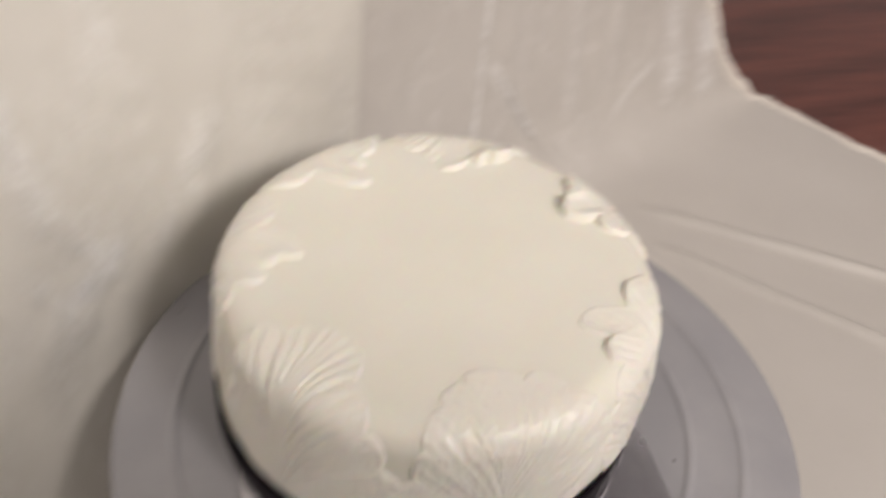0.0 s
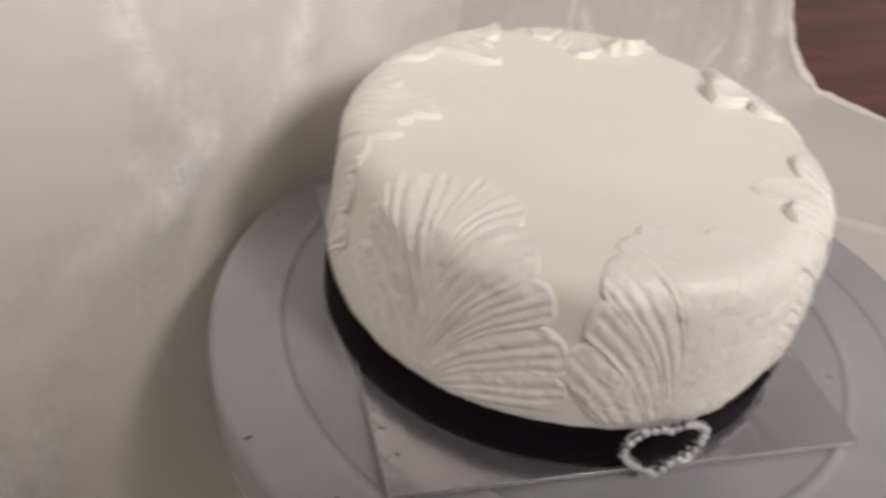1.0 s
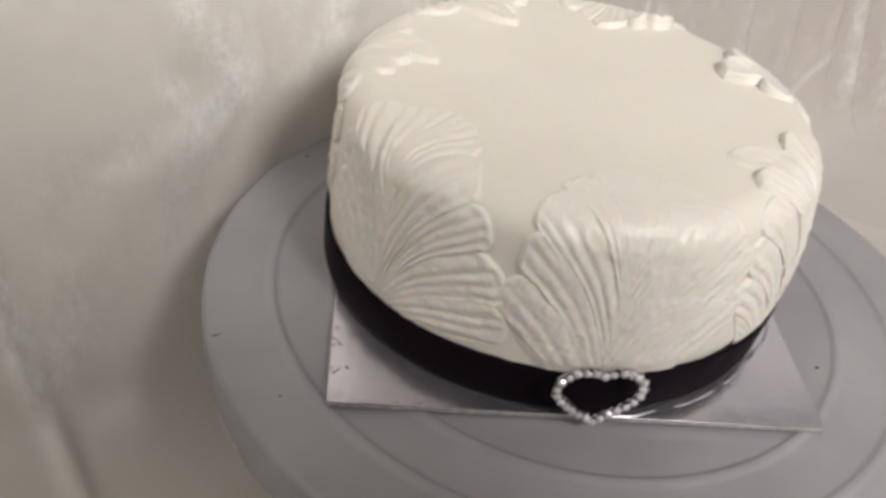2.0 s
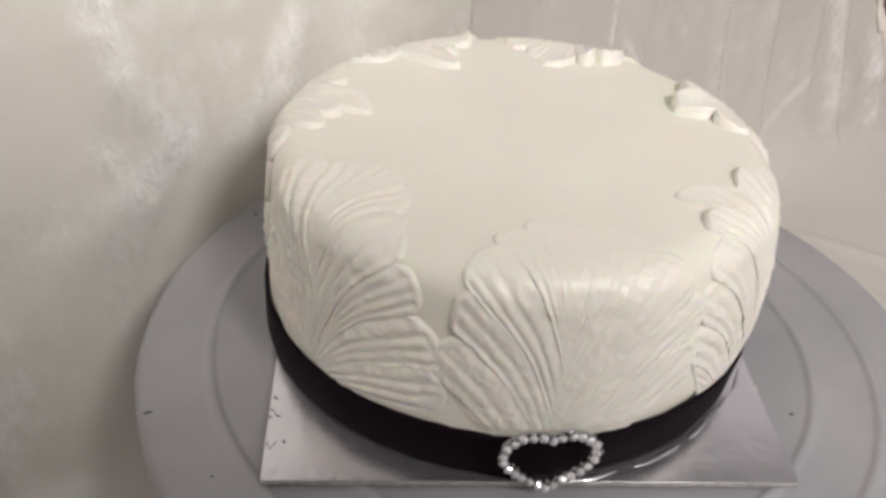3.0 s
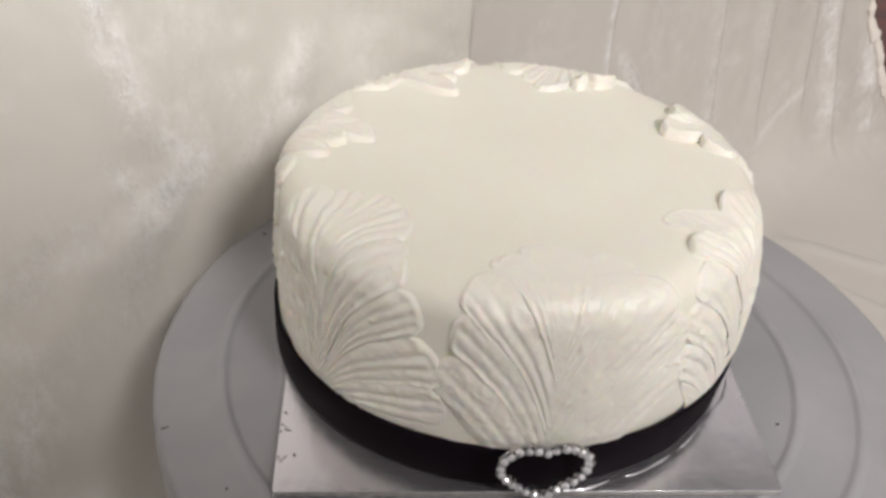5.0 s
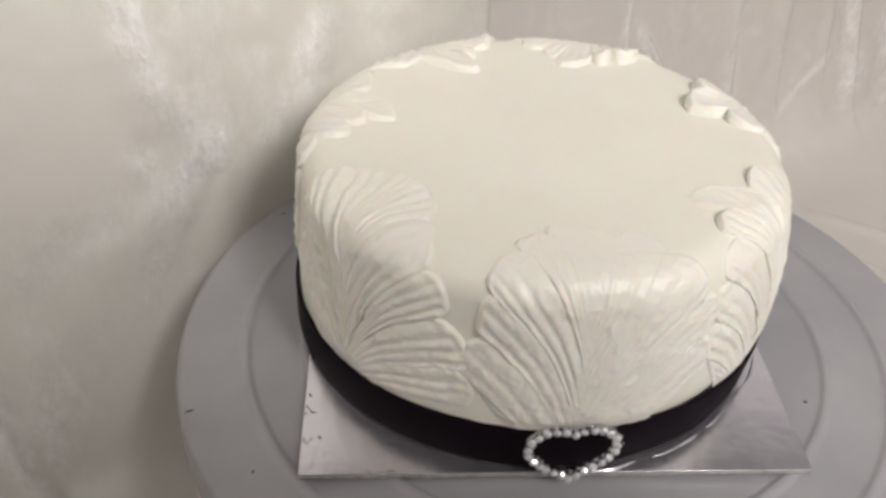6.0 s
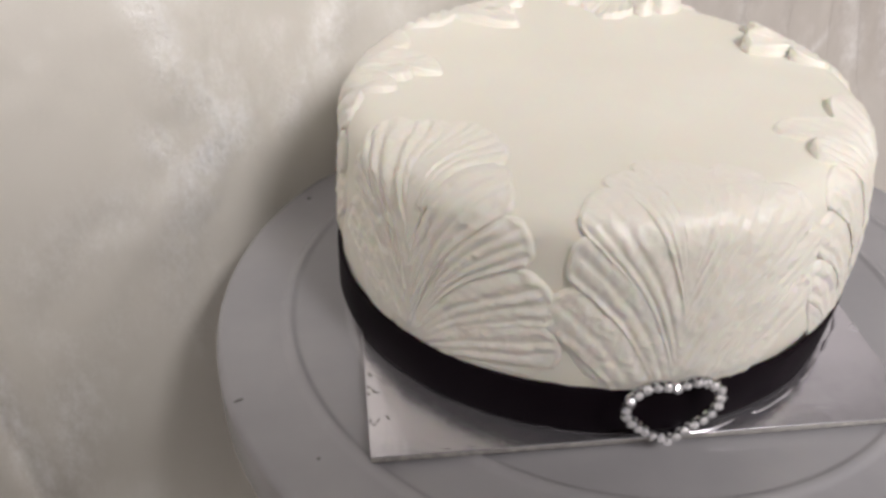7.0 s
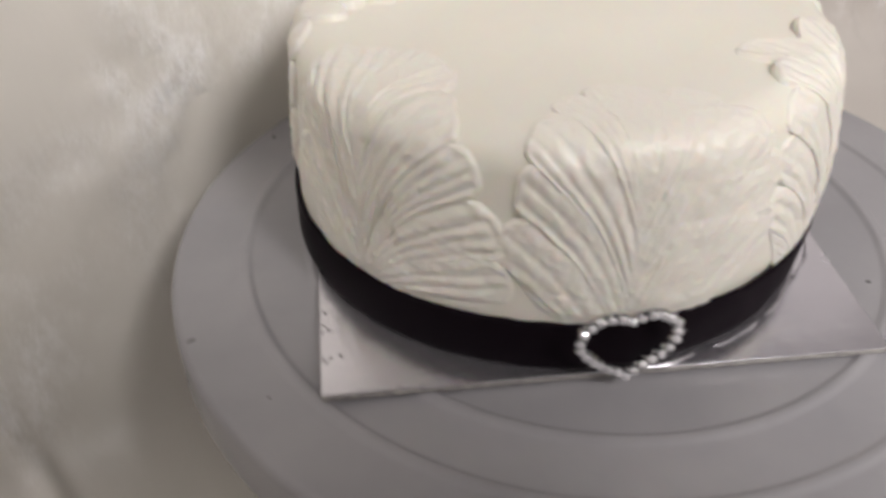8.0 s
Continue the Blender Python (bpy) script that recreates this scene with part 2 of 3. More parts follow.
FOOT = [(-0.66, -0.256), (-0.45, -0.105), (-0.181, 0.078), (-0.002, 0.202), (0.109, 0.281), (0.295, 0.374), (0.453, 0.436)]


def foot_curve(n):
    p = np.array(FOOT)
    k = np.r_[0, np.cumsum(np.hypot(*np.diff(p, axis=0).T))]
    s = np.linspace(0, k[-1], n)
    out = []
    for c in range(2):
        m = np.gradient(p[:, c], k)
        i = np.clip(np.searchsorted(k, s, side="right") - 1, 0, len(k) - 2)
        h = k[i + 1] - k[i]
        q = (s - k[i]) / h
        out.append((2 * q**3 - 3 * q**2 + 1) * p[i, c] + (q**3 - 2 * q**2 + q) * h * m[i] + (-2 * q**3 + 3 * q**2) * p[i + 1, c] + (q**3 - q**2) * h * m[i + 1])
    return s, np.stack(out, 1)


def along(x):
    """How far along the foot a place with that x lies."""
    return float(np.interp(x, FOOT_XY[:, 0], FOOT_S))


FOOT_S, FOOT_XY = foot_curve(1400)
S_END = FOOT_S[-1]


def value_noise(u, v, cell, seed):
    """Smooth noise over two arrays, from -1 to 1."""
    rng = np.random.RandomState(seed)
    g = rng.uniform(-1, 1, (64, 64))
    a, b = u / cell + 7.3, v / cell + 3.1
    i, j = np.floor(a).astype(int), np.floor(b).astype(int)
    p, q = smooth01(a - i), smooth01(b - j)
    i, j, i1, j1 = i % 64, j % 64, (i + 1) % 64, (j + 1) % 64
    return (g[i, j] * (1 - p) + g[i1, j] * p) * (1 - q) + (g[i, j1] * (1 - p) + g[i1, j1] * p) * q


def ridge(off, width):
    return np.exp(-((off / width) ** 2))


def crease(x, y, a, b, width, fade=0.04):
    """A ridge along the line from a to b, dying out past its ends."""
    a, b = np.array(a), np.array(b)
    w = b - a
    n = np.hypot(*w)
    k = ((x - a[0]) * w[0] + (y - a[1]) * w[1]) / n
    off = ((x - a[0]) * w[1] - (y - a[1]) * w[0]) / n
    ends = smooth01((k + fade) / fade) * smooth01((n - k + fade) / fade)
    return ridge(off, width) * ends


def flap(x, y, a, b, width):
    """A fold lying over along the line from a to b: a long face rising to it, a sharp drop past it."""
    a, b = np.array(a), np.array(b)
    w = b - a
    n = np.hypot(*w)
    k = ((x - a[0]) * w[0] + (y - a[1]) * w[1]) / n
    off = ((y - a[1]) * w[0] - (x - a[0]) * w[1]) / n
    grow = np.clip(k / n, 0, 1)
    wide = width * (0.25 + 0.75 * grow)
    return (0.3 + 0.7 * grow) * smooth01((off + wide) / wide) * (1 - smooth01(off / 0.0015)) * smooth01((k + 0.004) / 0.01) * smooth01((n - k + 0.04) / 0.04)


def wall_relief(s, h):
    f = 0.004 * value_noise(s, h * 0.35, 0.11, 3) + 0.0018 * value_noise(s, h * 0.6, 0.037, 5) + 0.0004 * value_noise(s, h, 0.012, 7)
    f -= 0.21 * (h - 0.13) * smooth01((along(-0.03) - s) / 0.08) * smooth01(h / 0.05)
    f += 0.005 * (1 - smooth01((s - along(-0.0185) + 0.002 * np.sin(h * 20)) / 0.006))
    f += 0.0026 * flap(s, h, (along(0.086), 0.45), (along(0.093), 0.06), 0.006)
    f += 0.005 * flap(s, h, (along(0.108), 0.150), (along(0.168), 0.052), 0.011)
    f += 0.0012 * crease(s, h, (along(-0.196), 0.36), (along(-0.184), 0.21), 0.016) + 0.0012 * crease(s, h, (along(-0.182), 0.205), (along(-0.164), 0.165), 0.014)
    f += 0.0014 * crease(s, h, (along(-0.186), 0.145), (along(-0.198), 0.11), 0.016, 0.025)
    f += 0.0015 * crease(s, h, (along(-0.070), 0.30), (along(-0.128), 0.145), 0.014) + 0.0015 * crease(s, h, (along(-0.205), 0.135), (along(-0.24), 0.10), 0.014)
    f += 0.0015 * crease(s, h, (along(-0.262), 0.10), (along(-0.245), 0.03), 0.016)
    f += 0.007 * crease(s, h, (along(-0.292), 0.30), (along(-0.274), 0.0), 0.007) - 0.006 * ridge(s - along(-0.31), 0.02)
    # x and height of either end, width of the long face, height of the fold
    for xa, ha, xb, hb, w, k in ((0.172, 0.30, 0.200, 0.07, 0.022, 0.004), (0.222, 0.30, 0.245, 0.08, 0.020, 0.004), (0.268, 0.28, 0.288, 0.09, 0.014, 0.003), (0.290, 0.26, 0.330, 0.04, 0.024, 0.007)):
        f += 0.45 * k * flap(s, h, (along(xa), ha), (along(xb), hb), w)
    return f


def wall_crumple(s, h):
    f = np.zeros_like(s)
    # x and height of either end, width, strength
    for xa, ha, xb, hb, w, k in (
        (-0.196, 0.34, -0.187, 0.235, 0.006, 0.7), (-0.187, 0.235, -0.178, 0.196, 0.008, 0.8), (-0.178, 0.196, -0.165, 0.170, 0.010, 0.8), (-0.165, 0.170, -0.186, 0.149, 0.008, 1.0),
        (-0.193, 0.166, -0.186, 0.149, 0.006, 0.9), (-0.186, 0.149, -0.197, 0.120, 0.009, 0.7), (-0.197, 0.120, -0.203, 0.100, 0.012, 0.4), (-0.104, 0.210, -0.114, 0.192, 0.010, 0.7), (-0.122, 0.188, -0.134, 0.172, 0.008, 0.6),
        (-0.255, 0.070, -0.264, 0.045, 0.010, 0.9), (-0.250, 0.135, -0.205, 0.150, 0.014, 0.3), (-0.290, 0.22, -0.275, 0.03, 0.006, 1.2),
        (0.176, 0.24, 0.196, 0.085, 0.007, 0.5), (0.225, 0.20, 0.238, 0.10, 0.006, 0.3), (0.283, 0.20, 0.324, 0.065, 0.012, 0.8), (0.350, 0.12, 0.372, 0.045, 0.012, 0.8), (0.0855, 0.40, 0.0915, 0.08, 0.0016, 1.0),
        (0.2575, 0.058, 0.281, 0.086, 0.003, 0.6), (0.108, 0.146, 0.148, 0.080, 0.004, 1.0), (0.128, 0.2, 0.135, 0.1, 0.008, 0.3), (-0.06, 0.30, -0.075, 0.16, 0.02, 0.25),
    ):
        f = np.maximum(f, k * crease(s, h, (along(xa), ha), (along(xb), hb), 1.3 * w, 0.03))
    f = f * (0.95 + 0.3 * value_noise(s, h, 0.018, 53))
    # faint rubbed patches all over
    return np.maximum(f, 0.38 * np.clip(value_noise(s, h * 0.7, 0.034, 51) + 0.6 * value_noise(s, h, 0.011, 52) - 0.1, 0, 1))


def floor_relief(x, y):
    f = 0.0015 * (1 + value_noise(x, y, 0.16, 8)) + 0.0006 * (1 + value_noise(x, y, 0.05, 9))
    f += 0.0050 * crease(x, y, (0.295, 0.2475), (0.62, 0.048), 0.0055) + 0.0040 * crease(x, y, (0.285, 0.1965), (0.53, -0.032), 0.0048)
    f += 0.006 * crease(x, y, (-0.27, 0.02), (-0.19, -0.11), 0.006, 0.08)
    return f


def build_cloth():
    t = thing("cloth", "cream satin cloth draped as backdrop and spread over the table", "cloth")
    ns, height, reach = 620, 0.62, 1.05
    s = np.linspace(0, S_END, ns)
    base = 0.08
    turn = base * math.pi / 2
    v = np.concatenate([np.linspace(-reach, -0.7, 40)[:-1], np.linspace(-0.7, 0, 200)[:-1], np.linspace(0, turn, 40)[:-1], np.linspace(turn, 0.38, 190)[:-1], np.linspace(0.38, height, 40)])
    S, V = np.meshgrid(s, v, indexing="ij")
    rad = 0.12 - 0.040 * smooth01((S - along(-0.05)) / 0.25) - 0.042 * smooth01((S - S_END + 0.18) / 0.18)
    ang = np.clip(V / base, 0, math.pi / 2)
    h = np.where(V < 0, 0, rad - rad * np.cos(ang) + np.maximum(V - turn, 0))
    lean = 0.165 * (1 - np.exp(-h / 0.12)) * smooth01((S - S_END + 0.45) / 0.45)
    edge = 0.004 * value_noise(V, V * 0, 0.03, 21) * smooth01((S - S_END + 0.02) / 0.02)
    Se = np.clip(S - lean + edge, 0, S_END + 0.02)
    fx, fy = np.interp(Se, FOOT_S, FOOT_XY[:, 0]), np.interp(Se, FOOT_S, FOOT_XY[:, 1])
    upright = smooth01(ang / (math.pi / 2))
    # over the table the cloth ends short of the table's near edge
    spare = np.minimum(reach, (fy + 0.41) / -D[1] - rad - 0.02)
    out = np.where(V < 0, rad - V / reach * spare, rad - rad * np.sin(ang))
    push = (wall_relief(Se, h) + 0.012) * upright + out
    x, y = fx + D[0] * push, fy + D[1] * push
    z = h + 0.0015 + floor_relief(x, y) * (1 - upright)
    pts = np.stack([x, y, z], -1)
    ob = sheet("drape", pts, M_CLOTH, t)
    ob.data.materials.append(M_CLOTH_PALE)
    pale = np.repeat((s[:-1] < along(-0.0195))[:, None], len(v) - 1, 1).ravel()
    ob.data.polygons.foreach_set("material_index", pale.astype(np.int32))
    crush = ob.data.attributes.new("crumple", "FLOAT", "POINT")
    crush.data.foreach_set("value", (wall_crumple(Se, h) * upright).ravel().astype(np.float32))
    m = ob.modifiers.new("thickness", "SOLIDIFY")
    m.thickness, m.offset = 0.0008, 1
    path = pts[-1]
    step = np.r_[0, np.cumsum(np.linalg.norm(np.diff(path, axis=0), axis=1))]
    k = np.arange(0, step[-1], 0.0022)
    path = np.stack([np.interp(k, step, path[:, c]) for c in range(3)], 1)
    way = np.gradient(path, axis=0)
    way /= np.linalg.norm(way, axis=1, keepdims=True)
    side = np.cross(way, np.where(path[:, 2:3] < 0.02, (0, 0, 1.0), (D[0], D[1], 0)))
    side /= np.linalg.norm(side, axis=1, keepdims=True)
    up = np.cross(side, way)
    rng = np.random.RandomState(4)
    r = 0.0054 * (1 + 0.10 * np.sin(k / 0.0135 * 2 * math.pi) + 0.25 * value_noise(k, k * 0, 0.013, 31)) * (1 + 0.14 * rng.uniform(-1, 1, len(k)))
    a = np.linspace(0, 2 * math.pi, 9)
    ring = path[:, None] + (np.cos(a)[None, :, None] * side[:, None] + 0.55 * np.sin(a)[None, :, None] * up[:, None]) * r[:, None, None]
    ring[..., 2] = np.maximum(ring[..., 2], 0.0006)
    sheet("hem", ring, M_HEM, t, "frayed white stitched hem of the cloth")
    return t


build_cloth()


def build_board():
    """The plain panel that holds the cloth up from behind."""
    a, b = Vector((-0.56, -0.205, 0)), Vector((0.26, 0.36, 0))
    w = (b - a).normalized()
    n = Vector((-w.y, w.x, 0))
    mid = (a + b) / 2 + n * 0.16
    ob = part("backing_panel", box(bmesh.new(), ((b - a).length, 0.012, 0.6), (0, 0, 0.3), 0.001), M_CARD, smooth=False)
    ob.matrix_world = Matrix.Translation(mid) @ Matrix.Rotation(math.atan2(w.y, w.x), 4, "Z")
    return tagged(ob, "plain grey card panel standing behind the cloth", "panel")


build_board()

# ---- turntable ----
TX, TY, TR = 0.0179, -0.0186, 0.1786


def build_turntable():
    t = thing("turntable", "grey plastic cake turntable with two raised rings", "turntable", (TX, TY, 0))
    prof = [(0, TT - 0.006), (0.10, TT - 0.006), (TR - 0.012, TT - 0.024), (TR - 0.003, TT - 0.026)]
    prof += arc(TR - 0.0022, TT - 0.0235, 0.0022, -60, 0, 3) + arc(TR - 0.004, TT - 0.0045, 0.004, 0, 80, 6)
    for r in (0.1481, 0.1205):
        prof += [(r + 0.0040, TT), (r + 0.0026, TT + 0.0003), (r + 0.0016, TT + 0.0011), (r + 0.0006, TT + 0.0014), (r - 0.0006, TT + 0.0014), (r - 0.0016, TT + 0.0011), (r - 0.0026, TT + 0.0003), (r - 0.0040, TT)]
    prof += [(0.06, TT), (0, TT)]
    lathe("plate", prof, M_PLATE, t, n=256)
    lathe("stem", [(0, 0.02), (0.034, 0.02), (0.030, 0.04), (0.028, 0.09), (0.04, TT - 0.0055), (0, TT - 0.0055)], M_PLATE, t, n=64)
    lathe("base", [(0, 0.0062), (0.10, 0.0062)] + arc(0.1, 0.011, 0.004, -60, 60, 5) + [(0.05, 0.022), (0.0, 0.024)], M_PLATE, t, n=96)
    return t


build_turntable()

# ---- cake board ----
BX, BY, BS, BT = 0.0030, -0.0068, 0.2050, 0.003
BOARD_TOP = TT + 0.0014 + BT


def build_cake_board():
    t = thing("cake_board", "thin square silver foil cake board on the turntable", "cake board", (BX, BY, TT + 0.0014))
    part("core", box(bmesh.new(), (BS, BS, BT - 0.0004), (0, 0, BT / 2 - 0.0002), 0.0006), M_CARD, t, "grey card edge")
    bm = box(bmesh.new(), (BS + 0.0002, BS + 0.0002, 0.0005), (0, 0, BT - 0.00025), 0.0001)
    part("foil", bm, M_FOIL, t)
    # the foil is pushed up into a thin broken crease along the cake's foot
    a = np.linspace(radians(-82), radians(-2), 160)
    crest = np.clip(0.55 + 0.9 * value_noise(a, a * 0, 0.07, 61), 0.1, 1.2)
    far = 0.1056 + 0.0045 + 0.0010 * value_noise(a, a * 0, 0.12, 62)
    k = np.linspace(0, math.pi, 7)
    r = far[:, None] - 0.0013 * crest[:, None] * np.cos(k)[None]
    z = BT - 0.0001 + 0.0011 * crest[:, None] * np.sin(k)[None]
    ridge_pts = np.stack([r * np.cos(a)[:, None] - BX, r * np.sin(a)[:, None] - BY, z], -1)
    sheet("foil_crease", ridge_pts, M_FOIL, t, "raised crease of the silver foil along the cake")
    rng = random.Random(11)
    for k in range(13):
        edge = k < 11
        if edge:
            x = -BS / 2 + abs(rng.gauss(0.0022, 0.0016)) + 0.0006
            y = -BS / 2 + rng.gauss(0.017 if k < 5 else 0.033, 0.0030)
            size = (rng.uniform(0.0010, 0.0032), rng.uniform(0.0005, 0.0012), 0.0001)
        else:
            x, y, size = -BS / 2 + rng.uniform(0.012, 0.05), -BS / 2 + 0.0014, (rng.uniform(0.003, 0.006), 0.0005, 0.0001)
        bm = bmesh.new()
        made = bmesh.ops.create_uvsphere(bm, u_segments=7, v_segments=3, radius=0.5)["verts"]
        bmesh.ops.transform(bm, matrix=pose(x, y, BT + 0.00003, 0, 0, rng.uniform(0, 180) if edge else 0) @ Matrix.Diagonal((*size, 1)), verts=made)
        part("scuff", bm, M_SCUFF, t, "small dark mark on the foil's edge")
    return t


build_cake_board()

# ---- cake ----
CR, CTOP, CROUND = 0.1056, TT + 0.0952, 0.014
BAND_LOW, BAND_HIGH = BOARD_TOP + 0.0006, TT + 0.0252


def girth(th, high):
    """How far the cake's side stands out past its plain radius: it leans a little, and is fuller low down on one side."""
    return (0.0022 * np.cos(th) - 0.0008) * high + 0.0044 * np.clip(np.cos(th + 0.25), 0, 1) ** 2 * np.sin(math.pi * np.clip(0.2 + 0.8 * high, 0, 1)) ** 0.8


def on_cake(theta0, a, s, lift):
    """A place on the cake's skin: a across from the heading theta0, s up the side from the band's top and on over the edge."""
    side = CTOP - CROUND - BAND_HIGH
    bend = CROUND * math.pi / 2
    k = np.clip((s - side) / CROUND, 0, math.pi / 2)
    over = np.maximum(s - side - bend, 0)
    th = theta0 + a / CR
    high = np.clip(s / side, 0, 1)
    r = CR + girth(th, high) - CROUND + (CROUND + lift) * np.cos(k)
    z = np.where(s < side, BAND_HIGH + s, CTOP - CROUND + (CROUND + lift) * np.sin(k))
    inward = theta0 + 0.55 * (th - theta0)
    x = r * np.cos(th) - over * np.cos(inward)
    y = r * np.sin(th) - over * np.sin(inward)
    return np.stack([x, y, z], -1)


# one half of a moulded leaf, from its foot up: where its edge leaves the ribbon, then the tip of each lobe and the notch above it,
# in millimetres across from the leaf's axis and up the cake's skin
STEPPED = [(27, -1), (43, 23), (46, 33), (34.5, 42), (40.5, 53), (31.5, 61.5), (38.5, 71), (27, 82), (25.5, 89), (15, 93)]
LOOPED = [(50, -1), (57, 7), (60, 16), (51, 24), (56, 35), (44, 46), (46.5, 57), (35.5, 63), (36, 74), (24, 82), (22, 93), (13, 96)]
SPREAD = [(30, -1), (49, 18), (54, 29), (46, 38), (53, 49), (44, 57), (47, 68), (35, 76), (32, 88), (18, 90)]
NARROW = [(27, -1), (38, 21), (42, 32), (36, 39), (42, 50), (33, 57), (35, 66), (24, 70), (24, 80), (12, 82)]
BACK = [(27, -1), (41, 23), (46, 34), (37, 41), (45, 52), (37, 60), (37, 78), (14, 81)]

RAGGED = [(27, -1), (40, 21), (45, 31), (36, 38), (44, 50), (35, 57), (41, 66), (30, 72), (32, 83), (20, 84), (17, 92), (10, 89)]


def leaf_edge(left, right, tip, lean, rng):
    """The leaf's whole edge, lobe by lobe, from one foot over the tip to the other: places, lobe, place across the lobe from -1 to 1."""
    pts = [(-a, s) for a, s in left] + [(lean, tip)] + right[::-1]
    pts = np.array(pts, float) * 0.001
    pts[1:-1] += rng.uniform(-0.0009, 0.0009, (len(pts) - 2, 2))
    xy, lobe, across = [np.linspace(pts[0], pts[1], 16)[:-1]], [np.zeros(15)], [np.linspace(-1, 1, 16)[:-1]]
    for k in range(1, len(pts) - 2, 2):
        a, top, b = pts[k], pts[k + 1], pts[k + 2]
        u = np.sin(np.linspace(-1, 1, 33) * math.pi / 2)[:-1]
        full = (1 - np.abs(u) ** 2.5) ** (1 / 2.1)
        mid = a + (b - a) * (u[:, None] + 1) / 2
        xy.append(mid + (top - (a + b) / 2) * full[:, None])
        lobe.append(np.full(32, (k + 1) // 2))
        across.append(u)
    xy.append(np.linspace(pts[-2], pts[-1], 16))
    lobe.append(np.full(16, len(pts) // 2))
    across.append(np.linspace(-1, 1, 16))
    return np.concatenate(xy), np.concatenate(lobe).astype(int), np.concatenate(across)


def build_leaf(parent, theta0, seed, left, right, tip, lean, thick, curl, fans=(False, False), relief=0.68):
    rng = np.random.RandomState(seed)
    edge, lobe, u = leaf_edge(left, right, tip, lean, rng)
    edge[:, 1] += 0.0007 * value_noise(edge[:, 0], edge[:, 1], 0.004, seed + 3)
    n, nt = len(edge), 84
    end_a, end_s = edge[:, 0], edge[:, 1]
    # each cord springs from the leaf's axis, higher the nearer it ends to the tip, runs up along it and bends outwards
    spring = end_s - 1.65 * np.abs(end_a)
    fan = np.where(end_a < 0, fans[0], fans[1])
    spring = np.where(fan, np.maximum(spring, 0.0 + 0.1 * spring), spring)
    spring = 0.040 - np.log1p(np.exp((0.040 - spring) / 0.006)) * 0.006
    ca, cs = 0.30 * end_a, spring + 0.74 * (end_s - spring)
    # the ribbon cuts the cords off
    low = -0.0012
    A, B, C = spring - 2 * cs + end_s, 2 * (cs - spring), spring - low
    root = np.sqrt(np.maximum(B * B - 4 * A * C, 0))
    A = np.where(np.abs(A) < 1e-7, 1e-7, A)
    q0 = (-B + root) / (2 * A)
    t0 = np.where(C < 0, np.clip(q0, 0, 0.985), 0.0)
    t0 = np.where(end_s <= low + 0.0008, 0.985, t0)
    w = np.r_[np.linspace(0, 0.955, nt - 16), 0.955 + 0.045 * np.sin(np.linspace(0, math.pi / 2, 17)[1:])]
    T = t0[:, None] + (1 - t0)[:, None] * w[None]
    U = np.repeat(u[:, None], nt, 1)
    a = 2 * T * (1 - T) * ca[:, None] + T * T * end_a[:, None]
    s = (1 - T) ** 2 * spring[:, None] + 2 * T * (1 - T) * cs[:, None] + T * T * end_s[:, None]
    s = np.maximum(s, low + 0.0004 * value_noise(a, a, 0.002, seed))
    # how far a place lies from the leaf's edge, along its cord
    run = np.hypot(np.diff(a, axis=1), np.diff(s, axis=1))
    left_over = np.concatenate([np.cumsum(run[:, ::-1], 1)[:, ::-1], np.zeros((n, 1))], 1)
    # cords: two to five a lobe
    count, wide = np.ones(n), np.ones(n)
    for k in range(lobe.max() + 1):
        m = lobe == k
        span = np.hypot(*np.diff(edge[m], axis=0).T).sum()
        count[m], wide[m] = np.clip(round(span / 0.0078), 1, 5), span
    du = np.abs(np.gradient(u)) + 1e-4
    gap = np.hypot(np.gradient(a, axis=0), np.gradient(s, axis=0)) / du[:, None] * 2 / count[:, None]
    gap = np.clip(gap, 0, 0.009)
    for _ in range(6):
        gap[1:-1] = (gap[:-2] + gap[1:-1] + gap[2:]) / 3
    x = (U + 1) / 2 * count[:, None] + 0.05 * value_noise(a, s, 0.009, seed + 20)
    cord = np.abs(np.sin(math.pi * x)) ** 0.9
    fade = smooth01((gap - 0.0014) / 0.0016)
    swell = 0.8 + 0.3 * value_noise(a, s, 0.013, seed + 30) + 0.2 * value_noise(a, s, 0.0045, seed + 31)
    rim = smooth01(left_over / 0.0045)
    over = smooth01((s - 0.066) / 0.012)
    deep = np.clip(0.24 * gap, 0, 0.0014) * fade * swell * (0.25 + 0.75 * smooth01(np.abs(a) / 0.006)) * (0.18 + 0.82 * rim) * (1 - (0.72 if curl == 0 else 0.3) * over)
    deep = deep * relief * np.where((a > 0) & (right is SPREAD), 0.85, 1.0)
    lift = thick - (0.0009 if curl == 0 else 0.0004) * over + deep * (cord - 0.62)
    # a groove along each lobe's rim, and the bead in which its middle cord ends
    half = np.repeat((wide / 2)[:, None], nt, 1)
    loop = np.hypot(U * 0.9, (left_over - 0.0065) / 0.0055)
    ring = smooth01((0.012 - left_over) / 0.004) * (1 - 0.8 * over) * (half > 0.006)
    ring = ring * (0.55 if right is LOOPED else 0.3)
    lift += ring * (0.0006 * np.exp(-((loop / 0.3) ** 2)) - 0.0005 * np.exp(-(((loop - 0.62) / 0.22) ** 2)))
    lift += (0.00012 + 0.00026 * cord * fade * (1 - 0.6 * over)) * value_noise(a, s, 0.0023, seed + 40) + 0.00017 * value_noise(a, s, 0.0017, seed + 41) + 0.0003 * value_noise(a, s, 0.02, seed + 60) + 0.0004 * (1 - 0.5 * over) * value_noise(a, s, 0.0068, seed + 61)
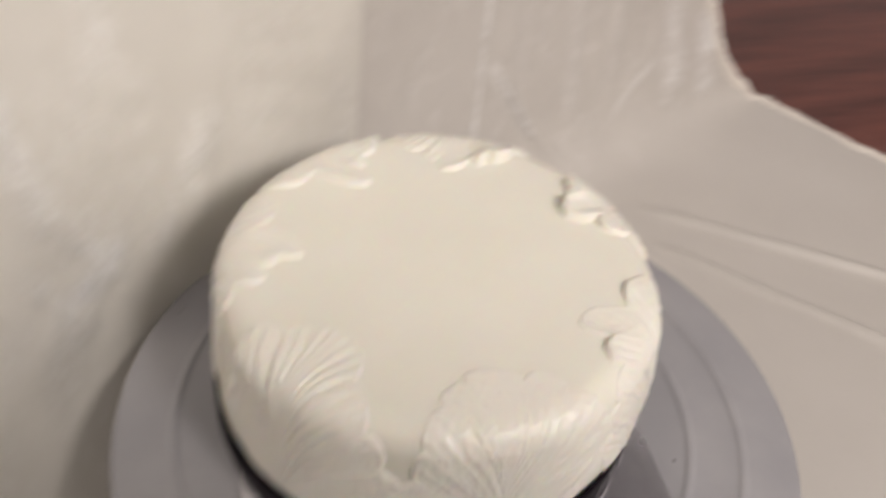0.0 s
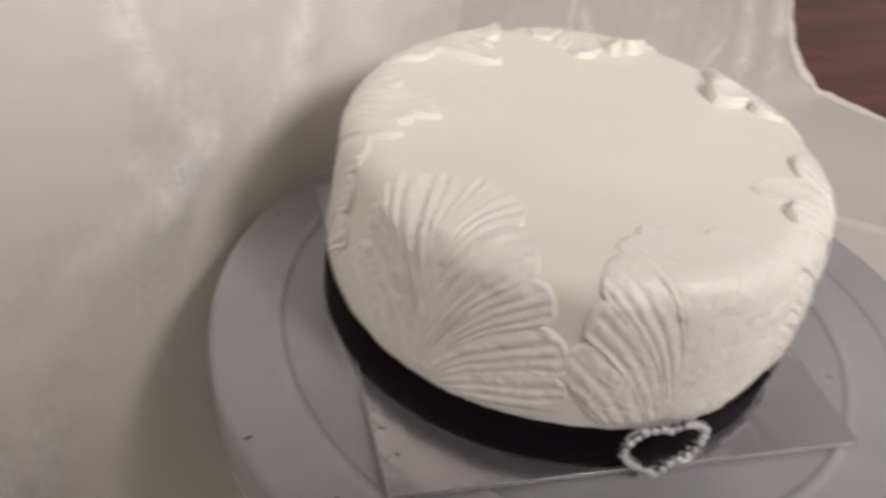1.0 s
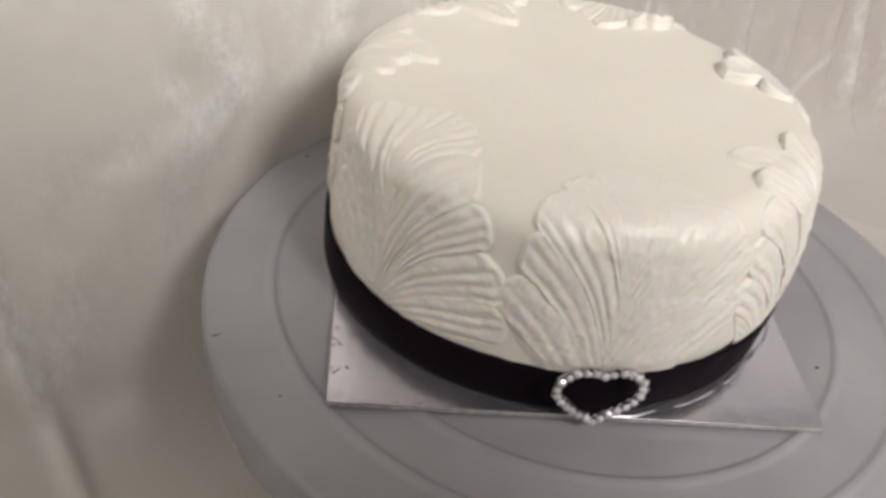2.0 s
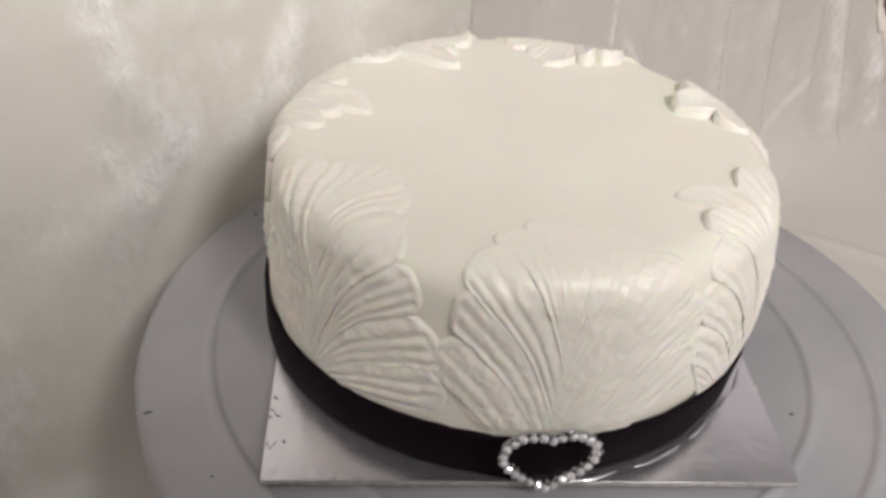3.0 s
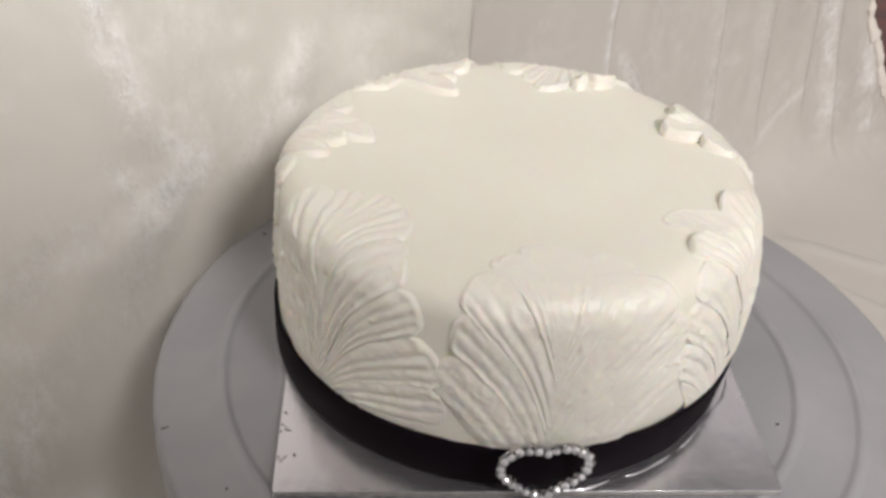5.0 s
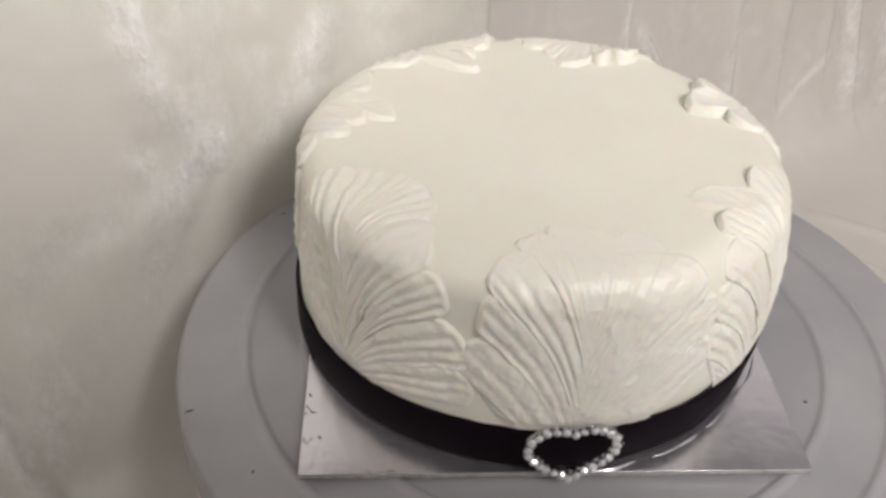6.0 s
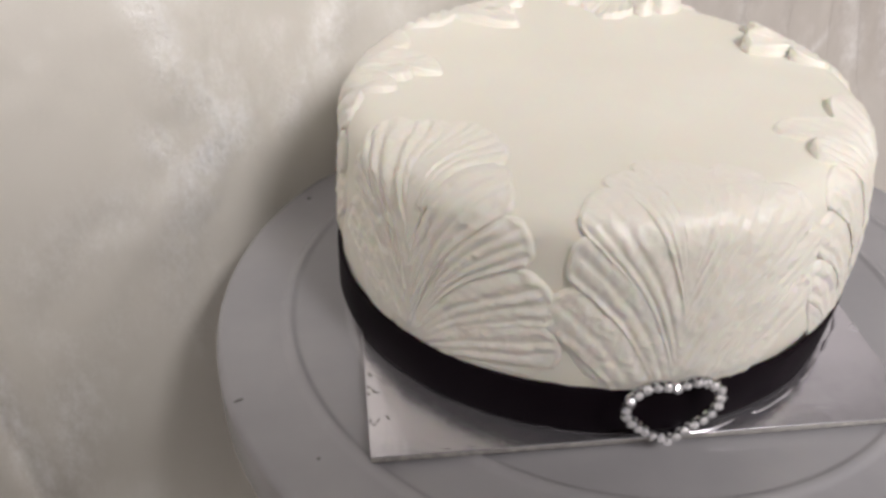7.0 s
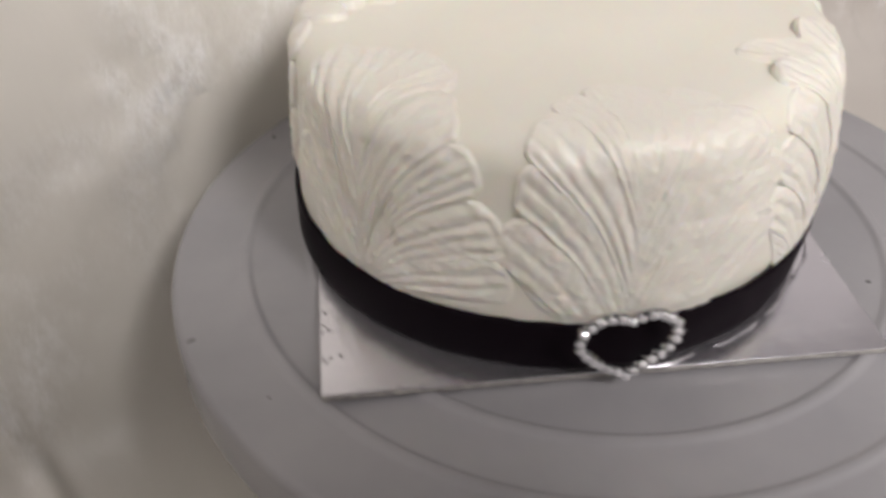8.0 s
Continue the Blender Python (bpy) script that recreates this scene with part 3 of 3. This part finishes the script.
    # the leaf bends away from the cake towards its free edge
    lift += curl * smooth01((s - 0.066) / 0.014) * (1 - smooth01(left_over / 0.016)) * (0.65 + 0.85 * value_noise(a, s, 0.015, seed + 70))
    foot = np.repeat(((lobe == 0) | (lobe == lobe.max()))[:, None], nt, 1)
    lift *= 1 - 0.7 * np.clip(1 - left_over / 0.012, 0, 1) * smooth01((0.026 - s) / 0.016)
    lift *= np.where(foot, 0.75, 1.0)
    lift *= np.sqrt(np.clip(1 - np.clip(1 - left_over / 0.0026, 0, 1) ** 2, 0.16, 1))
    # the feet of the cords thin out under the ribbon's edge
    lift *= 0.4 + 0.6 * smooth01((s + 0.001) / 0.008)
    pts = on_cake(theta0, a, s, lift)
    skirt = on_cake(theta0, a[:, -1:], s[:, -1:], np.full((n, 1), -0.0010))
    return sheet("fondant_leaf", np.concatenate([pts, skirt], 1), M_LEAF, parent)


def heart_outline(n):
    """A rounded heart, 1 wide and about 0.78 high, its middle at the origin."""
    k = np.linspace(0, 2 * math.pi, 720, endpoint=False)
    x = 12.2 * np.sin(k) ** 3 + 3.8 * np.sin(k)
    y = 12.4 * np.cos(k) - 2.3 * np.cos(2 * k) - 1.25 * np.cos(3 * k) - 0.4 * np.cos(4 * k)
    x, y = x / 32.0, (y + 2.2) / 27 * 0.87
    step = np.r_[0, np.cumsum(np.hypot(np.diff(np.r_[x, x[0]]), np.diff(np.r_[y, y[0]])))]
    at = np.linspace(0, step[-1], n, endpoint=False)
    return np.interp(at, step, np.r_[x, x[0]]), np.interp(at, step, np.r_[y, y[0]])


def gem_mesh():
    """A round stone with a flat table, two rows of facets and a girdle."""
    bm = bmesh.new()
    rows = [(0.0008, 0.0020), (0.0014, 0.0016), (0.00175, 0.0009), (0.00175, 0.0005), (0.0003, -0.0009)]
    rings = []
    for i, (r, z) in enumerate(rows):
        rings.append([bm.verts.new((r * math.cos((j + 0.5 * (i % 2)) * math.pi / 4), r * math.sin((j + 0.5 * (i % 2)) * math.pi / 4), z)) for j in range(8)])
    for p, q in zip(rings[1:], rings[:-1]):
        for j in range(8):
            bm.faces.new((p[j], p[(j + 1) % 8], q[(j + 1) % 8], q[j]))
    bm.faces.new(rings[0])
    bm.faces.new(rings[-1][::-1])
    me = bpy.data.meshes.new("rhinestone")
    bm.to_mesh(me)
    bm.free()
    me.materials.append(M_GEM)
    return me


def cup_mesh():
    """The small metal cup that holds a stone, with four claws."""
    bm = bmesh.new()
    low = [bm.verts.new((0.0012 * math.cos(j * math.pi / 6), 0.0012 * math.sin(j * math.pi / 6), -0.0014)) for j in range(12)]
    top = [bm.verts.new((0.0021 * math.cos(j * math.pi / 6), 0.0021 * math.sin(j * math.pi / 6), 0.0004)) for j in range(12)]
    for j in range(12):
        bm.faces.new((low[j], low[(j + 1) % 12], top[(j + 1) % 12], top[j]))
    bm.faces.new(low[::-1])
    for j in range(4):
        box(bm, (0.0005, 0.0006, 0.0016), (0.00195 * math.cos(j * math.pi / 2 + 0.8), 0.00195 * math.sin(j * math.pi / 2 + 0.8), 0.0006))
    me = bpy.data.meshes.new("cup")
    bm.to_mesh(me)
    bm.free()
    me.materials.append(M_CUP)
    return me


def build_cake():
    t = thing("cake", "round ivory fondant cake with moulded leaves and black ribbon", "cake", (0, 0, 0))
    prof = [(0, BOARD_TOP), (CR - 0.002, BOARD_TOP), (CR, BOARD_TOP + 0.002)] + [(CR, z) for z in np.linspace(BOARD_TOP + 0.006, CTOP - CROUND, 12)]
    prof += arc(CR - CROUND, CTOP - CROUND, CROUND, 6, 90, 12) + [(r, CTOP) for r in np.linspace(CR - CROUND - 0.004, 0.004, 26)] + [(0, CTOP)]

    def wobble(a, r, z):
        x, y = r * np.cos(a), r * np.sin(a)
        z = z + (0.0006 * value_noise(x, y, 0.045, 2)) * (z > CTOP - 0.004)
        high = np.clip((z - BAND_HIGH) / (CTOP - CROUND - BAND_HIGH), 0, 1)
        out = girth(a, high) * (z > BAND_HIGH) * smooth01(r / (CR - CROUND))
        return r + out + 0.0005 * value_noise(a * 0.1, z, 0.03, 6) * (r > 0.09), z

    lathe("body", prof, M_ICING, t, n=220, wobble=wobble)
    # heading, either half, reach and lean of the tip, thickness, how far its edge stands off, whether either half fans from the foot
    leaves = (
        (-86.5, STEPPED, SPREAD, 100, -3, 0.0020, 0.0, (False, False)), (-140.5, STEPPED, LOOPED, 101, -3, 0.0020, 0.0012, (True, True), 1.25),
        (165.0, BACK, RAGGED, 104, 2, 0.0018, 0.0020, (False, False), 0.8), (117.0, RAGGED, BACK, 106, -5, 0.0019, 0.0042, (False, False), 1.35),
        (70.0, RAGGED, RAGGED, 101, 3, 0.0019, 0.0042, (False, False), 1.35), (17.0, NARROW, NARROW, 97, 2, 0.0020, 0.0034, (False, False)),
        (-36.0, NARROW, BACK, 98, -6, 0.0012, 0.0026, (False, False), 0.75),
    )
    for k, (deg, *shape) in enumerate(leaves):
        build_leaf(t, radians(deg), 100 + k, *shape)
    band = [(CR + 0.0002, BAND_LOW), (CR + 0.0016, BAND_LOW), (CR + 0.0019, BAND_LOW + 0.001), (CR + 0.0019, BAND_HIGH - 0.001), (CR + 0.0016, BAND_HIGH), (CR + 0.0002, BAND_HIGH)]

    def ripple(a, r, z):
        full = girth(a, np.zeros_like(z)) * np.clip((z - BAND_LOW) / (BAND_HIGH - BAND_LOW), 0, 1)
        return r + full + 0.0003 * value_noise(a * 0.1, z, 0.012, 16), z + 0.0003 * value_noise(a * 0.1, a * 0, 0.005, 17)

    lathe("ribbon", band, M_RIBBON, t, "black satin ribbon round the foot", n=260, wobble=ripple)
    # heart buckle on the ribbon
    face = radians(-86.5)
    out = Vector((math.cos(face), math.sin(face), 0))
    across = Vector((-out.y, out.x, 0))
    hub = Vector((0.0052, -0.1150, TT + 0.0212))
    wide = 0.0345
    m = Matrix((across.to_4d(), Vector((0, 0, 1, 0)), out.to_4d(), (0, 0, 0, 1))).transposed()
    m.translation = hub
    for i in range(3):
        m[3][i] = 0
    hx, hy = heart_outline(120)
    a = np.linspace(0, 2 * math.pi, 9)
    hp = np.stack([hx, hy], 1) * wide
    way = np.roll(hp, -1, 0) - np.roll(hp, 1, 0)
    way /= np.linalg.norm(way, axis=1, keepdims=True)
    nor = np.stack([way[:, 1], -way[:, 0]], 1)
    ring = np.zeros((120, 9, 3))
    ring[..., :2] = hp[:, None] + nor[:, None] * (0.0006 * np.cos(a))[None, :, None]
    ring[..., 2] = -0.0014 + 0.0009 * np.sin(a)[None]
    buckle = sheet("heart_buckle", ring, M_CUP, t, "heart-shaped buckle set with clear rhinestones", closed_u=True)
    buckle.matrix_local = m
    gem, cup = gem_mesh(), cup_mesh()
    gx, gy = heart_outline(26)
    rng = random.Random(5)
    for x, y in zip(gx * wide, gy * wide):
        c = new("cup", cup)
        c.parent = buckle
        c.matrix_local = pose(x, y, 0.0, 0, 0, rng.uniform(0, 90))
        g = new("rhinestone", gem)
        g.parent = buckle
        g.matrix_local = pose(x, y, 0.0005, rng.uniform(-24, 24), rng.uniform(-24, 24), rng.uniform(0, 45))
    return t


build_cake()


# ---- specks ----
def speck(x, y, z, size, turn, label):
    bm = bmesh.new()
    made = bmesh.ops.create_uvsphere(bm, u_segments=8, v_segments=5, radius=0.5)["verts"]
    bmesh.ops.transform(bm, matrix=pose(x, y, z, 0, 0, turn) @ Matrix.Diagonal((*size, 1)), verts=made)
    return tagged(part("crumb", bm, M_SPECK), label, "crumb", "specks")


speck(-0.1483, -0.0708, TT + 0.0003, (0.0042, 0.0009, 0.0005), 25, "dark dash-like crumb on the turntable")
speck(0.1184, -0.0681, TT + 0.0003, (0.0018, 0.0014, 0.0006), 0, "tiny dark crumb on the turntable")
speck(-0.1216, 0.0761, TT + 0.0003, (0.0018, 0.0014, 0.0006), 0, "tiny dark crumb on the turntable")
speck(-0.118, -0.104, TT + 0.0003, (0.0012, 0.001, 0.0005), 0, "tiny dark crumb on the turntable")
speck(0.449, 0.131, 0.0045, (0.0032, 0.0012, 0.0008), 20, "tiny dark crumb on the cream cloth")
